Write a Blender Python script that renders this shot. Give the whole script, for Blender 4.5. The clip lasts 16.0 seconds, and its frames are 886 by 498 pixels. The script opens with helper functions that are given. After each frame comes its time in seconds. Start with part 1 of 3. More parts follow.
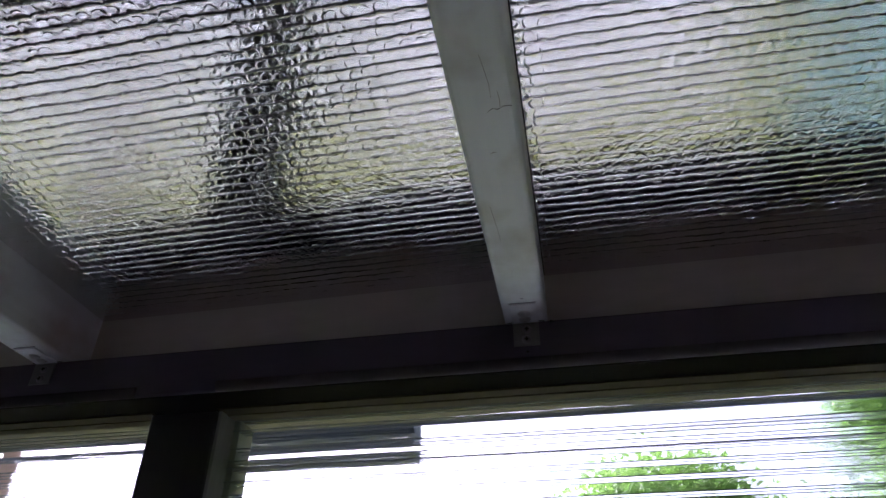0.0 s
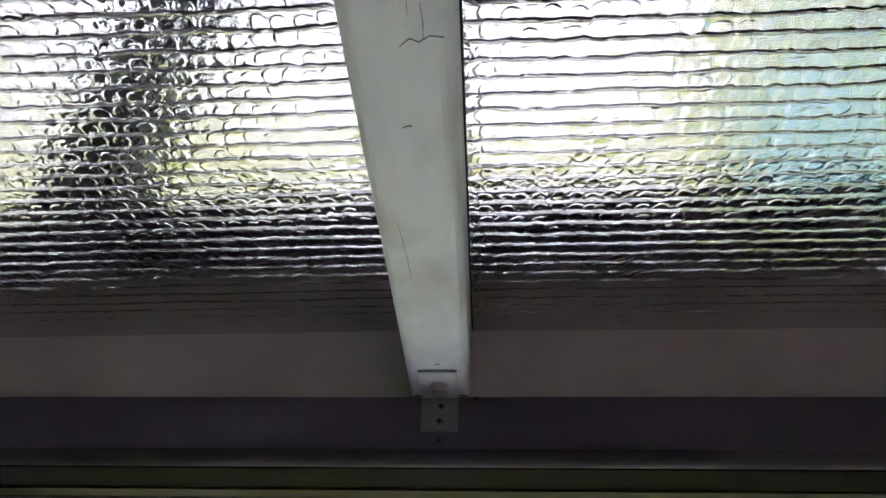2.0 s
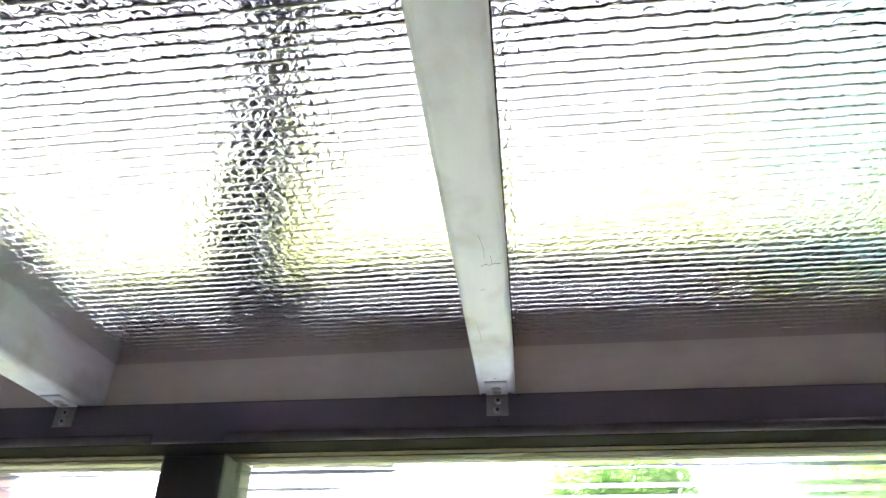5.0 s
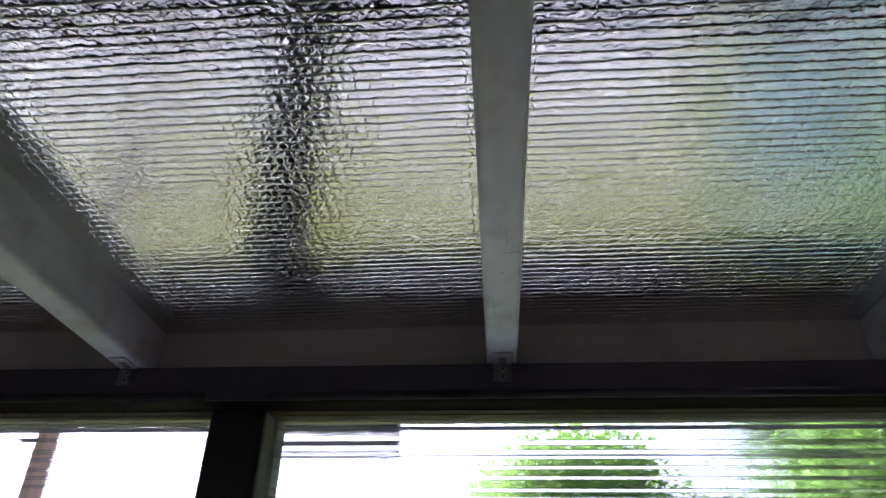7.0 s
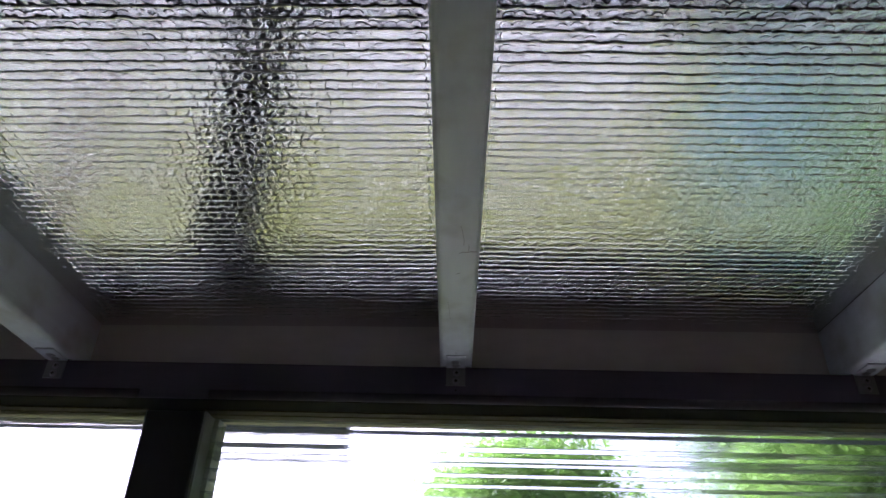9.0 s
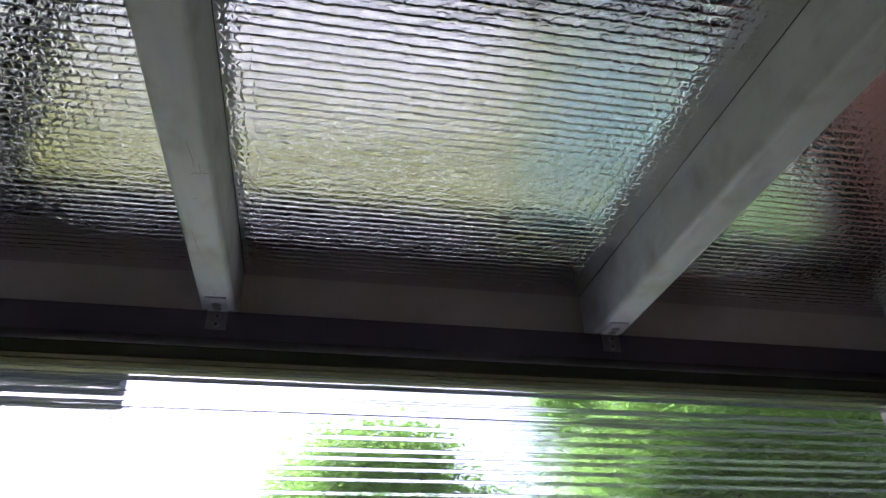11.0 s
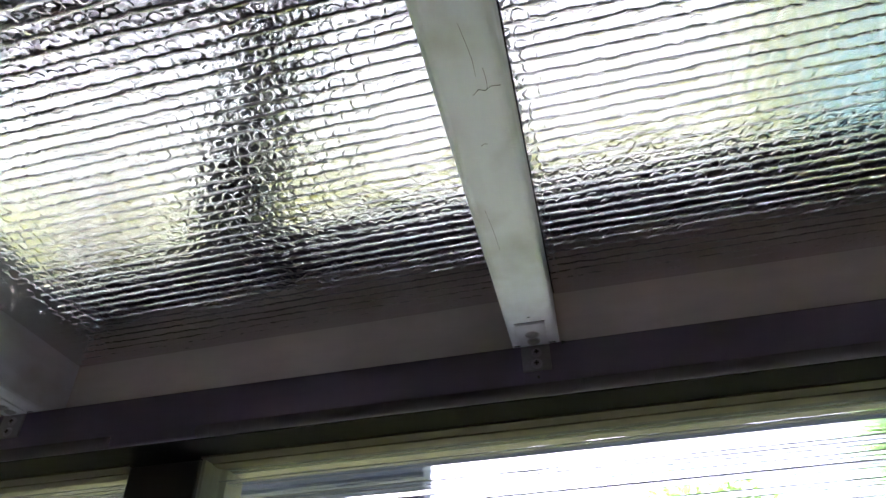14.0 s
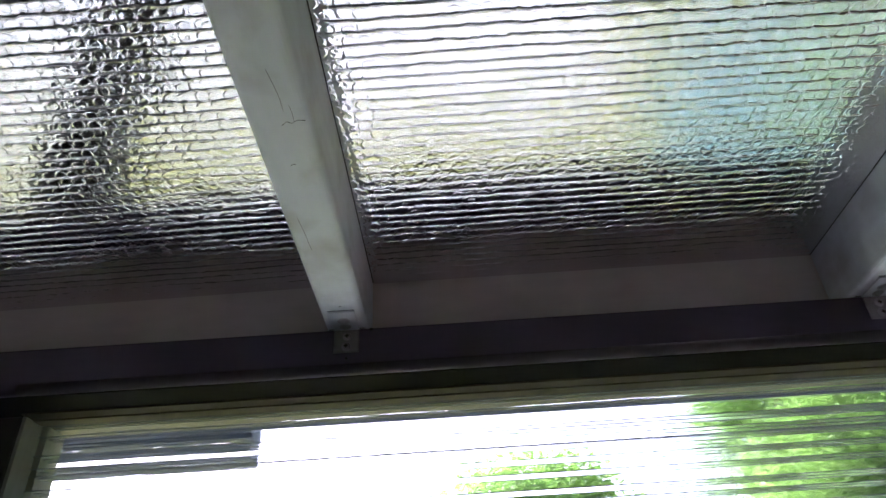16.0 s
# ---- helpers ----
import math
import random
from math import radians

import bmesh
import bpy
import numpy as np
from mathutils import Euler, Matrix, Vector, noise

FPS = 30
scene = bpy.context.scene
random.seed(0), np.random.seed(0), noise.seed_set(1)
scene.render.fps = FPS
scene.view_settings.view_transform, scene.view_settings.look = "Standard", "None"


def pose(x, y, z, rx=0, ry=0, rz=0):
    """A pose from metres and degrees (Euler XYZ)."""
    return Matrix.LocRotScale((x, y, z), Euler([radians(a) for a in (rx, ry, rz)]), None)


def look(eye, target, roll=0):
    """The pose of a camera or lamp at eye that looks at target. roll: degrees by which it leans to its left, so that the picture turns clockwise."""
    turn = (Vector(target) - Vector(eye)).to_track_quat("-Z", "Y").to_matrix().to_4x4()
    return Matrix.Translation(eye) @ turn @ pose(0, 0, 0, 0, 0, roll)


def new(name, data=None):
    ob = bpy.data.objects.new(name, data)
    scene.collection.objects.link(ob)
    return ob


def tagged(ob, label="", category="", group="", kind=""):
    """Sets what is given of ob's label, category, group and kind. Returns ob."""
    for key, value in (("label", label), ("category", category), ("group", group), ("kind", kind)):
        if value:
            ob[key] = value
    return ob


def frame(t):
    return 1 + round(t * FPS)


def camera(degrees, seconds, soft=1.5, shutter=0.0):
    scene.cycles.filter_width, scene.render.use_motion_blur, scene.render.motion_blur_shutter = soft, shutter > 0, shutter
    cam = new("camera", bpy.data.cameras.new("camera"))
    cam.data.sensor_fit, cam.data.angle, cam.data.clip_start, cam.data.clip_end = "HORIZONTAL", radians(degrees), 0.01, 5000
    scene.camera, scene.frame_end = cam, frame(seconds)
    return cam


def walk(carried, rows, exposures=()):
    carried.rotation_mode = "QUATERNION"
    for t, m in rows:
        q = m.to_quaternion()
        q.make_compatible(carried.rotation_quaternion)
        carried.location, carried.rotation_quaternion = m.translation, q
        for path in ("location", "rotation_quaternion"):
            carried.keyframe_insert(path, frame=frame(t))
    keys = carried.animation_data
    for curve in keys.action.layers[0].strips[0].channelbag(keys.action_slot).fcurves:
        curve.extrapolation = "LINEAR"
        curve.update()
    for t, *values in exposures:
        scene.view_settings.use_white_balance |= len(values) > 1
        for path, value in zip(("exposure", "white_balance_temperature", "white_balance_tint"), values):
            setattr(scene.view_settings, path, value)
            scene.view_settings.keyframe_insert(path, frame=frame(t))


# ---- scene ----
cam = camera(66.0, 16.0)
PATH = [
    (0, (0.041, -0.717, 1.716), (-0.277, 0.902, 2.846), 0.4),
    (0.5, (0.039, -0.73, 1.71), (-0.262, 0.871, 2.87), 0.5),
    (1, (0.046, -0.732, 1.711), (-0.249, 0.862, 2.883), 0.5),
    (1.5, (0.058, -0.675, 1.74), (-0.209, 0.922, 2.914), 1.5),
    (2, (0.036, -0.522, 1.851), (-0.078, 1.058, 3.071), 1.8),
    (2.5, (0.013, -0.421, 1.885), (-0.069, 1.165, 3.102), 0.7),
    (3, (0.012, -0.428, 1.897), (-0.064, 1.224, 3.021), 0.9),
    (3.5, (0.012, -0.477, 1.858), (-0.007, 1.148, 3.025), -0.8),
    (4, (0.04, -0.571, 1.807), (-0.019, 1.069, 2.95), -1.1),
    (4.5, (0.041, -0.766, 1.787), (-0.176, 0.903, 2.868), 0.9),
    (7, (-0.011, -1.052, 1.669), (-0.156, 0.642, 2.722), 1.2),
    (7.5, (-0.011, -1.01, 1.668), (-0.148, 0.661, 2.76), 1.5),
    (8, (-0.006, -0.998, 1.696), (-0.129, 0.694, 2.755), 1.9),
    (8.5, (-0.019, -1.012, 1.695), (-0.127, 0.686, 2.746), 2.0),
    (11, (0.154, -0.983, 1.636), (0.491, 0.695, 2.669), -1.4),
    (11.5, (0.155, -0.838, 1.611), (0.31, 0.829, 2.706), 0.3),
    (12, (0.088, -0.648, 1.701), (-0.172, 0.968, 2.85), 5.3),
    (12.5, (0.054, -0.597, 1.764), (-0.337, 0.966, 2.949), 1.7),
    (13, (0.057, -0.615, 1.768), (-0.297, 0.926, 2.992), 0.5),
    (13.5, (0.049, -0.634, 1.754), (-0.246, 0.909, 2.993), -2.2),
    (14, (0.043, -0.64, 1.737), (-0.294, 0.901, 2.966), -1.5),
    (14.5, (0.02, -0.665, 1.726), (-0.303, 0.904, 2.925), -3.4),
    (15, (0.05, -0.739, 1.702), (-0.171, 0.885, 2.847), -4.1),
    (15.5, (0.051, -0.724, 1.723), (-0.06, 0.932, 2.839), -4.4),
    (16, (0.123, -0.727, 1.711), (0.119, 0.925, 2.839), -3.6),
]
EXPOSURES = [(0, 2.62, 5420, 28), (0.5, 2.82, 5420, 28), (1.0, 3.07, 5420, 27), (1.5, 3.32, 5460, 26), (2.0, 3.79, 5620, 25), (2.5, 4.5, 5850, 21), (3.0, 5.1, 5780, 20), (3.5, 5.3, 5730, 20), (4.5, 5.42, 5600, 21), (7, 2.78, 5400, 27), (8.5, 2.71, 5380, 27), (11, 2.92, 5400, 26), (11.5, 2.62, 5430, 26), (12, 2.09, 5500, 26), (12.5, 2.64, 5620, 23), (13.5, 3.98, 5620, 22), (14.5, 3.81, 5580, 22), (16, 3.59, 5470, 24)]
walk(cam, [(t, look(eye, target, roll)) for t, eye, target, roll in PATH], EXPOSURES)

# ---- light ----
world = bpy.data.worlds.new("sky")
scene.world = world
world.use_nodes = True
_nt = world.node_tree
_nt.nodes.clear()
_sky = _nt.nodes.new("ShaderNodeTexSky")
_sky.sky_type = "NISHITA"
_sky.sun_disc = False
_sky.sun_elevation = radians(52)
_sky.sun_rotation = radians(-45)
_sky.air_density, _sky.dust_density, _sky.ozone_density = 0.35, 10.0, 0.0
_bg = _nt.nodes.new("ShaderNodeBackground")
_bg.inputs["Strength"].default_value = 0.15
_wo = _nt.nodes.new("ShaderNodeOutputWorld")
_nt.links.new(_sky.outputs[0], _bg.inputs[0])
_nt.links.new(_bg.outputs[0], _wo.inputs[0])

sun = new("sun", bpy.data.lights.new("sun", "SUN"))
sun.data.energy, sun.data.angle, sun.data.color = 2.0, radians(4), (1.0, 0.95, 0.87)
sun.matrix_world = look((-7.18, 7.18, 13), (0, 0, 0))


# ---- materials ----
def material(name, colour, rough=0.6, metal=0.0, vary=0.12, scale=6.0, grain=60.0, bump=0.1, depth=0.002,
             stretch=(1, 1, 1), spec=0.5, dirt=None, dirt_amount=0.3, dirt_scale=3.0, random_tone=0.0):
    m = bpy.data.materials.new(name)
    m.use_nodes = True
    nt = m.node_tree
    n, l = nt.nodes, nt.links
    b = n["Principled BSDF"]
    b.inputs["Metallic"].default_value = metal
    b.inputs["Specular IOR Level"].default_value = spec
    tc = n.new("ShaderNodeTexCoord")
    mp = n.new("ShaderNodeMapping")
    mp.inputs["Scale"].default_value = stretch
    l.new(tc.outputs["Object"], mp.inputs["Vector"])
    big = n.new("ShaderNodeTexNoise")
    big.inputs["Scale"].default_value, big.inputs["Detail"].default_value = scale, 4
    fine = n.new("ShaderNodeTexNoise")
    fine.inputs["Scale"].default_value, fine.inputs["Detail"].default_value = grain, 3
    for t in (big, fine):
        l.new(mp.outputs[0], t.inputs["Vector"])
    ramp = n.new("ShaderNodeValToRGB")
    c = Vector(colour)
    ramp.color_ramp.elements[0].color = (*(c * (1 - vary)), 1)
    ramp.color_ramp.elements[1].color = (*(c * (1 + vary)), 1)
    ramp.color_ramp.elements[0].position, ramp.color_ramp.elements[1].position = 0.3, 0.7
    add = n.new("ShaderNodeMath")
    add.operation = "MULTIPLY_ADD"
    add.inputs[1].default_value = 0.4
    l.new(fine.outputs["Fac"], add.inputs[0])
    sub = n.new("ShaderNodeMath")
    sub.operation = "MULTIPLY"
    sub.inputs[1].default_value = 0.6
    l.new(big.outputs["Fac"], sub.inputs[0])
    l.new(sub.outputs[0], add.inputs[2])
    l.new(add.outputs[0], ramp.inputs[0])
    last = ramp.outputs[0]
    if dirt:
        dn = n.new("ShaderNodeTexNoise")
        dn.inputs["Scale"].default_value, dn.inputs["Detail"].default_value = dirt_scale, 7
        l.new(tc.outputs["Object"], dn.inputs["Vector"])
        dr = n.new("ShaderNodeValToRGB")
        dr.color_ramp.elements[0].position, dr.color_ramp.elements[1].position = 0.5, 0.75
        dr.color_ramp.elements[0].color = (0, 0, 0, 1)
        dr.color_ramp.elements[1].color = (dirt_amount, dirt_amount, dirt_amount, 1)
        l.new(dn.outputs["Fac"], dr.inputs[0])
        mix = n.new("ShaderNodeMix")
        mix.data_type = "RGBA"
        l.new(dr.outputs[0], mix.inputs[0])
        l.new(last, mix.inputs[6])
        mix.inputs[7].default_value = (*dirt, 1)
        last = mix.outputs[2]
    if random_tone:
        oi = n.new("ShaderNodeObjectInfo")
        hsv = n.new("ShaderNodeHueSaturation")
        ma = n.new("ShaderNodeMath")
        ma.operation = "MULTIPLY_ADD"
        ma.inputs[1].default_value, ma.inputs[2].default_value = 2 * random_tone, 1 - random_tone
        l.new(oi.outputs["Random"], ma.inputs[0])
        l.new(ma.outputs[0], hsv.inputs["Value"])
        l.new(last, hsv.inputs["Color"])
        last = hsv.outputs[0]
    l.new(last, b.inputs["Base Color"])
    rr = n.new("ShaderNodeMath")
    rr.operation = "MULTIPLY_ADD"
    rr.inputs[1].default_value, rr.inputs[2].default_value = 0.2, max(0.02, rough - 0.1)
    l.new(big.outputs["Fac"], rr.inputs[0])
    l.new(rr.outputs[0], b.inputs["Roughness"])
    if bump:
        bp = n.new("ShaderNodeBump")
        bp.inputs["Strength"].default_value, bp.inputs["Distance"].default_value = bump, depth
        l.new(fine.outputs["Fac"], bp.inputs["Height"])
        l.new(bp.outputs[0], b.inputs["Normal"])
    return m


def foil_material():
    """Embossed silver sheet: a near mirror with small dents."""
    m = bpy.data.materials.new("embossed_foil")
    m.use_nodes = True
    n, l = m.node_tree.nodes, m.node_tree.links
    b = n["Principled BSDF"]
    b.inputs["Metallic"].default_value = 1.0
    tc = n.new("ShaderNodeTexCoord")
    mp = n.new("ShaderNodeMapping")
    mp.inputs["Scale"].default_value = (76.0, 78.125, 1.0)
    mp.inputs["Location"].default_value = (0.0, 0.42, 0.0)
    l.new(tc.outputs["Object"], mp.inputs["Vector"])
    dent = n.new("ShaderNodeTexVoronoi")
    dent.feature = "SMOOTH_F1"
    dent.voronoi_dimensions = "2D"
    dent.inputs["Scale"].default_value = 1.0
    dent.inputs["Randomness"].default_value = 0.4
    dent.inputs["Smoothness"].default_value = 0.2
    drift = n.new("ShaderNodeTexNoise")
    drift.inputs["Scale"].default_value, drift.inputs["Detail"].default_value = 0.9, 2
    l.new(mp.outputs[0], drift.inputs["Vector"])
    warp = n.new("ShaderNodeVectorMath")
    warp.operation = "MULTIPLY_ADD"
    warp.inputs[1].default_value = (0.4, 0.25, 0)
    l.new(drift.outputs["Color"], warp.inputs[0])
    l.new(mp.outputs[0], warp.inputs[2])
    l.new(warp.outputs[0], dent.inputs["Vector"])
    ring = n.new("ShaderNodeValToRGB")
    ring.color_ramp.interpolation = "B_SPLINE"
    for pos, val in ((0.18, 0.82), (0.30, 0.90), (0.38, 1.0), (0.47, 0.25)):
        el = ring.color_ramp.elements.new(pos)
        el.color = (val, val, val, 1)
    ring.color_ramp.elements[0].color = (0.8, 0.8, 0.8, 1)
    ring.color_ramp.elements[-1].color = (0.0, 0.0, 0.0, 1)
    l.new(dent.outputs["Distance"], ring.inputs[0])
    crease = n.new("ShaderNodeTexNoise")
    crease.inputs["Scale"].default_value, crease.inputs["Detail"].default_value = 1.9, 2.5
    l.new(mp.outputs[0], crease.inputs["Vector"])
    wave = n.new("ShaderNodeTexNoise")
    wave.inputs["Scale"].default_value, wave.inputs["Detail"].default_value = 9, 3
    l.new(tc.outputs["Object"], wave.inputs["Vector"])
    b1, b2, b3 = (n.new("ShaderNodeBump") for _ in range(3))
    for bp, s, d, src in ((b1, 0.2, 0.006, wave.outputs["Fac"]), (b2, FOIL_DENT, 0.0012, ring.outputs[0]), (b3, 0.6, 0.0008, crease.outputs["Fac"])):
        bp.inputs["Strength"].default_value, bp.inputs["Distance"].default_value = s, d
        l.new(src, bp.inputs["Height"])
    l.new(b1.outputs[0], b2.inputs["Normal"])
    l.new(b2.outputs[0], b3.inputs["Normal"])
    l.new(b3.outputs[0], b.inputs["Normal"])
    ramp = n.new("ShaderNodeValToRGB")
    ramp.color_ramp.elements[0].color, ramp.color_ramp.elements[1].color = (0.66, 0.65, 0.66, 1), (0.78, 0.77, 0.775, 1)
    l.new(wave.outputs["Fac"], ramp.inputs[0])
    l.new(ramp.outputs[0], b.inputs["Base Color"])
    b.inputs["Roughness"].default_value = 0.05
    haze = n.new("ShaderNodeBsdfGlossy")
    haze.inputs["Roughness"].default_value = 0.5
    l.new(ramp.outputs[0], haze.inputs["Color"])
    l.new(b3.outputs[0], haze.inputs["Normal"])
    mx = n.new("ShaderNodeMixShader")
    mx.inputs[0].default_value = 0.05
    l.new(b.outputs[0], mx.inputs[1])
    l.new(haze.outputs[0], mx.inputs[2])
    l.new(mx.outputs[0], n["Material Output"].inputs[0])
    return m


def sheet_material(name, smear):
    """Clear plastic skin: lets the view through, drawn out up and down by its fine ribbing, and shines at a slant."""
    m = bpy.data.materials.new(name)
    m.use_nodes = True
    n, l = m.node_tree.nodes, m.node_tree.links
    n.remove(n["Principled BSDF"])
    out = n["Material Output"]
    tr = n.new("ShaderNodeBsdfTransparent")
    tr.inputs[0].default_value = (0.95, 0.965, 0.96, 1)
    last = tr.outputs[0]
    if smear:
        tc = n.new("ShaderNodeTexCoord")
        mp = n.new("ShaderNodeMapping")
        mp.inputs["Scale"].default_value = (10, 1, 330)
        ns = n.new("ShaderNodeTexNoise")
        ns.inputs["Scale"].default_value, ns.inputs["Detail"].default_value = 1.0, 2
        bp = n.new("ShaderNodeBump")
        bp.inputs["Strength"].default_value, bp.inputs["Distance"].default_value = 0.4, 0.0025
        rf = n.new("ShaderNodeBsdfRefraction")
        rf.inputs["IOR"].default_value, rf.inputs["Roughness"].default_value = 1.12, 0.12
        mx0 = n.new("ShaderNodeMixShader")
        mx0.inputs[0].default_value = smear
        l.new(tc.outputs["Object"], mp.inputs[0])
        l.new(mp.outputs[0], ns.inputs["Vector"])
        l.new(ns.outputs["Fac"], bp.inputs["Height"])
        l.new(bp.outputs[0], rf.inputs["Normal"])
        l.new(tr.outputs[0], mx0.inputs[1])
        l.new(rf.outputs[0], mx0.inputs[2])
        veil = n.new("ShaderNodeBsdfTranslucent")
        veil.inputs[0].default_value = (0.9, 0.93, 0.9, 1)
        mx1 = n.new("ShaderNodeMixShader")
        mx1.inputs[0].default_value = 0.012
        l.new(mx0.outputs[0], mx1.inputs[1])
        l.new(veil.outputs[0], mx1.inputs[2])
        last = mx1.outputs[0]
    gl = n.new("ShaderNodeBsdfGlossy")
    gl.inputs["Roughness"].default_value = 0.08
    fr = n.new("ShaderNodeFresnel")
    fr.inputs["IOR"].default_value = 1.4
    mx = n.new("ShaderNodeMixShader")
    l.new(fr.outputs[0], mx.inputs[0])
    l.new(last, mx.inputs[1])
    l.new(gl.outputs[0], mx.inputs[2])
    l.new(mx.outputs[0], out.inputs[0])
    return m


def web_material():
    """Rib between the two skins of the sheet: clear, bending the view a little upwards, with some shine."""
    m = bpy.data.materials.new("clear_plastic_rib")
    m.use_nodes = True
    n, l = m.node_tree.nodes, m.node_tree.links
    n.remove(n["Principled BSDF"])
    rf = n.new("ShaderNodeBsdfRefraction")
    rf.inputs["IOR"].default_value, rf.inputs["Roughness"].default_value = 1.035, 0.03
    rf.inputs["Color"].default_value = (0.96, 0.98, 1.0, 1)
    tl = n.new("ShaderNodeBsdfTranslucent")
    tl.inputs[0].default_value = (0.88, 0.93, 0.88, 1)
    mx = n.new("ShaderNodeMixShader")
    mx.inputs[0].default_value = 0.11
    l.new(rf.outputs[0], mx.inputs[1])
    l.new(tl.outputs[0], mx.inputs[2])
    l.new(mx.outputs[0], n["Material Output"].inputs[0])
    return m


def rib_edge_material():
    """Bead of plastic where a rib meets a skin: dull grey, barely see-through."""
    m = bpy.data.materials.new("grey_plastic_bead")
    m.use_nodes = True
    n, l = m.node_tree.nodes, m.node_tree.links
    b = n["Principled BSDF"]
    b.inputs["Base Color"].default_value = (0.24, 0.265, 0.29, 1)
    b.inputs["Roughness"].default_value = 0.2
    tr = n.new("ShaderNodeBsdfTransparent")
    tr.inputs[0].default_value = (0.55, 0.58, 0.62, 1)
    mx = n.new("ShaderNodeMixShader")
    mx.inputs[0].default_value = 0.22
    l.new(b.outputs[0], mx.inputs[1])
    l.new(tr.outputs[0], mx.inputs[2])
    l.new(mx.outputs[0], n["Material Output"].inputs[0])
    return m


FOIL_DENT = 0.3
FOIL = foil_material()
SKIN = sheet_material("clear_plastic", 0)
SKIN_RIBBED = sheet_material("ribbed_clear_plastic", 0.5)
WEB = web_material()
RIB_EDGE = rib_edge_material()
RAFTER_PAINT = material("aged_white_paint", (0.58, 0.62, 0.655), 0.5, vary=0.15, scale=7, grain=55, bump=0.25, depth=0.001,
                        stretch=(1, 0.15, 1), dirt=(0.36, 0.37, 0.36), dirt_amount=0.75, dirt_scale=17)
NOGGIN_PAINT = material("mauve_grey_paint", (0.435, 0.392, 0.368), 0.6, vary=0.1, scale=3, grain=70, bump=0.15, depth=0.001,
                        stretch=(0.3, 1, 1), dirt=(0.2, 0.165, 0.15), dirt_amount=0.45)
BEAM_PAINT = material("dark_plum_paint", (0.056, 0.045, 0.076), 0.55, vary=0.15, scale=4, grain=80, bump=0.2, depth=0.001,
                      stretch=(0.25, 1, 1), dirt=(0.07, 0.055, 0.065), dirt_amount=0.4, dirt_scale=6)
# near-black that stands in for the shade below the plum beam
UNDER_BEAM_SHADE = material("under_beam_shade_black", (0.0045, 0.004, 0.0055), 0.9, spec=0.1, vary=0.2, stretch=(0.2, 1, 1), bump=0.1)
POST_PAINT = material("dark_grey_green_paint", (0.022, 0.023, 0.023), 0.5, vary=0.15, stretch=(1, 1, 0.2), bump=0.15)
FRAME_PAINT = material("olive_cream_paint", (0.085, 0.08, 0.06), 0.8, spec=0.2, vary=0.12, scale=8, grain=90, bump=0.2, depth=0.001,
                       dirt=(0.022, 0.02, 0.019), dirt_amount=0.6, dirt_scale=14)
LINING_PAINT = material("brown_olive_paint", (0.06, 0.05, 0.038), 0.8, spec=0.2, vary=0.2, scale=8, grain=90, bump=0.2, depth=0.001, stretch=(0.3, 1, 1))
BEAD_PAINT = material("grey_green_bead_paint", (0.2, 0.21, 0.2), 0.55, vary=0.2, scale=9, grain=90, bump=0.3, depth=0.001, stretch=(1, 1, 0.2),
                      dirt=(0.1, 0.1, 0.095), dirt_amount=0.6, dirt_scale=18)
# a little lighter and greyer than the beam board's plum
MOULDING_PAINT = material("greyish_plum_paint", (0.075, 0.066, 0.075), 0.75, spec=0.1, vary=0.25, scale=5, grain=80, bump=0.2, depth=0.001, stretch=(0.2, 1, 1))
STEEL = material("plum_stained_steel", (0.165, 0.155, 0.168), 0.45, metal=0.3, vary=0.15, scale=60, grain=300, bump=0.1, depth=0.0005)
PALE_SCREW = material("paint_splashed_screw", (0.34, 0.34, 0.34), 0.4, metal=0.2, vary=0.15, scale=120, grain=400, bump=0.1)
SCREW = material("zinc_screw", (0.23, 0.22, 0.23), 0.35, metal=0.6, vary=0.1, scale=100, grain=400, bump=0.05)
DARK_GAP = material("dark_gap", (0.015, 0.013, 0.012), 0.9, bump=0)
PLASTER = material("interior_plaster", (0.8, 0.77, 0.74), 0.8, vary=0.08, scale=2, grain=50, bump=0.2)
WAINSCOT = material("dark_boarding_paint", (0.05, 0.05, 0.05), 0.7, vary=0.15, scale=4, grain=60, bump=0.2, stretch=(4, 1, 0.3))
RED_WALL = material("red_brown_wall_paint", (0.24, 0.13, 0.10), 0.8, vary=0.2, scale=5, grain=60, bump=0.3, stretch=(1, 1, 3))
FLOOR_MAT = material("concrete_floor", (0.38, 0.365, 0.35), 0.7, vary=0.15, scale=2, grain=40, bump=0.3)
CLADDING = material("roof_cover", (0.2, 0.2, 0.21), 0.6, vary=0.1)
NAVY = material("navy_fascia_paint", (0.045, 0.065, 0.11), 0.45, vary=0.15, stretch=(0.2, 1, 1))
LAWN = material("lawn", (0.058, 0.065, 0.009), 0.95, spec=0.08, vary=0.3, scale=1.2, grain=60, bump=0.6, depth=0.02,
                dirt=(0.07, 0.068, 0.016), dirt_amount=0.6, dirt_scale=0.9)
PAVING = material("pale_concrete", (0.165, 0.165, 0.152), 0.85, vary=0.1, scale=2.5, grain=50, bump=0.3, depth=0.004,
                  dirt=(0.135, 0.128, 0.118), dirt_amount=0.5, dirt_scale=2.0)
OLD_PAVING = material("weathered_grey_concrete", (0.108, 0.116, 0.092), 0.85, vary=0.15, scale=2.5, grain=50, bump=0.3, depth=0.004,
                      dirt=(0.09, 0.095, 0.075), dirt_amount=0.5, dirt_scale=2.0)
SOIL = material("brown_soil", (0.115, 0.072, 0.052), 0.95, vary=0.3, scale=4, grain=40, bump=0.8, depth=0.02)
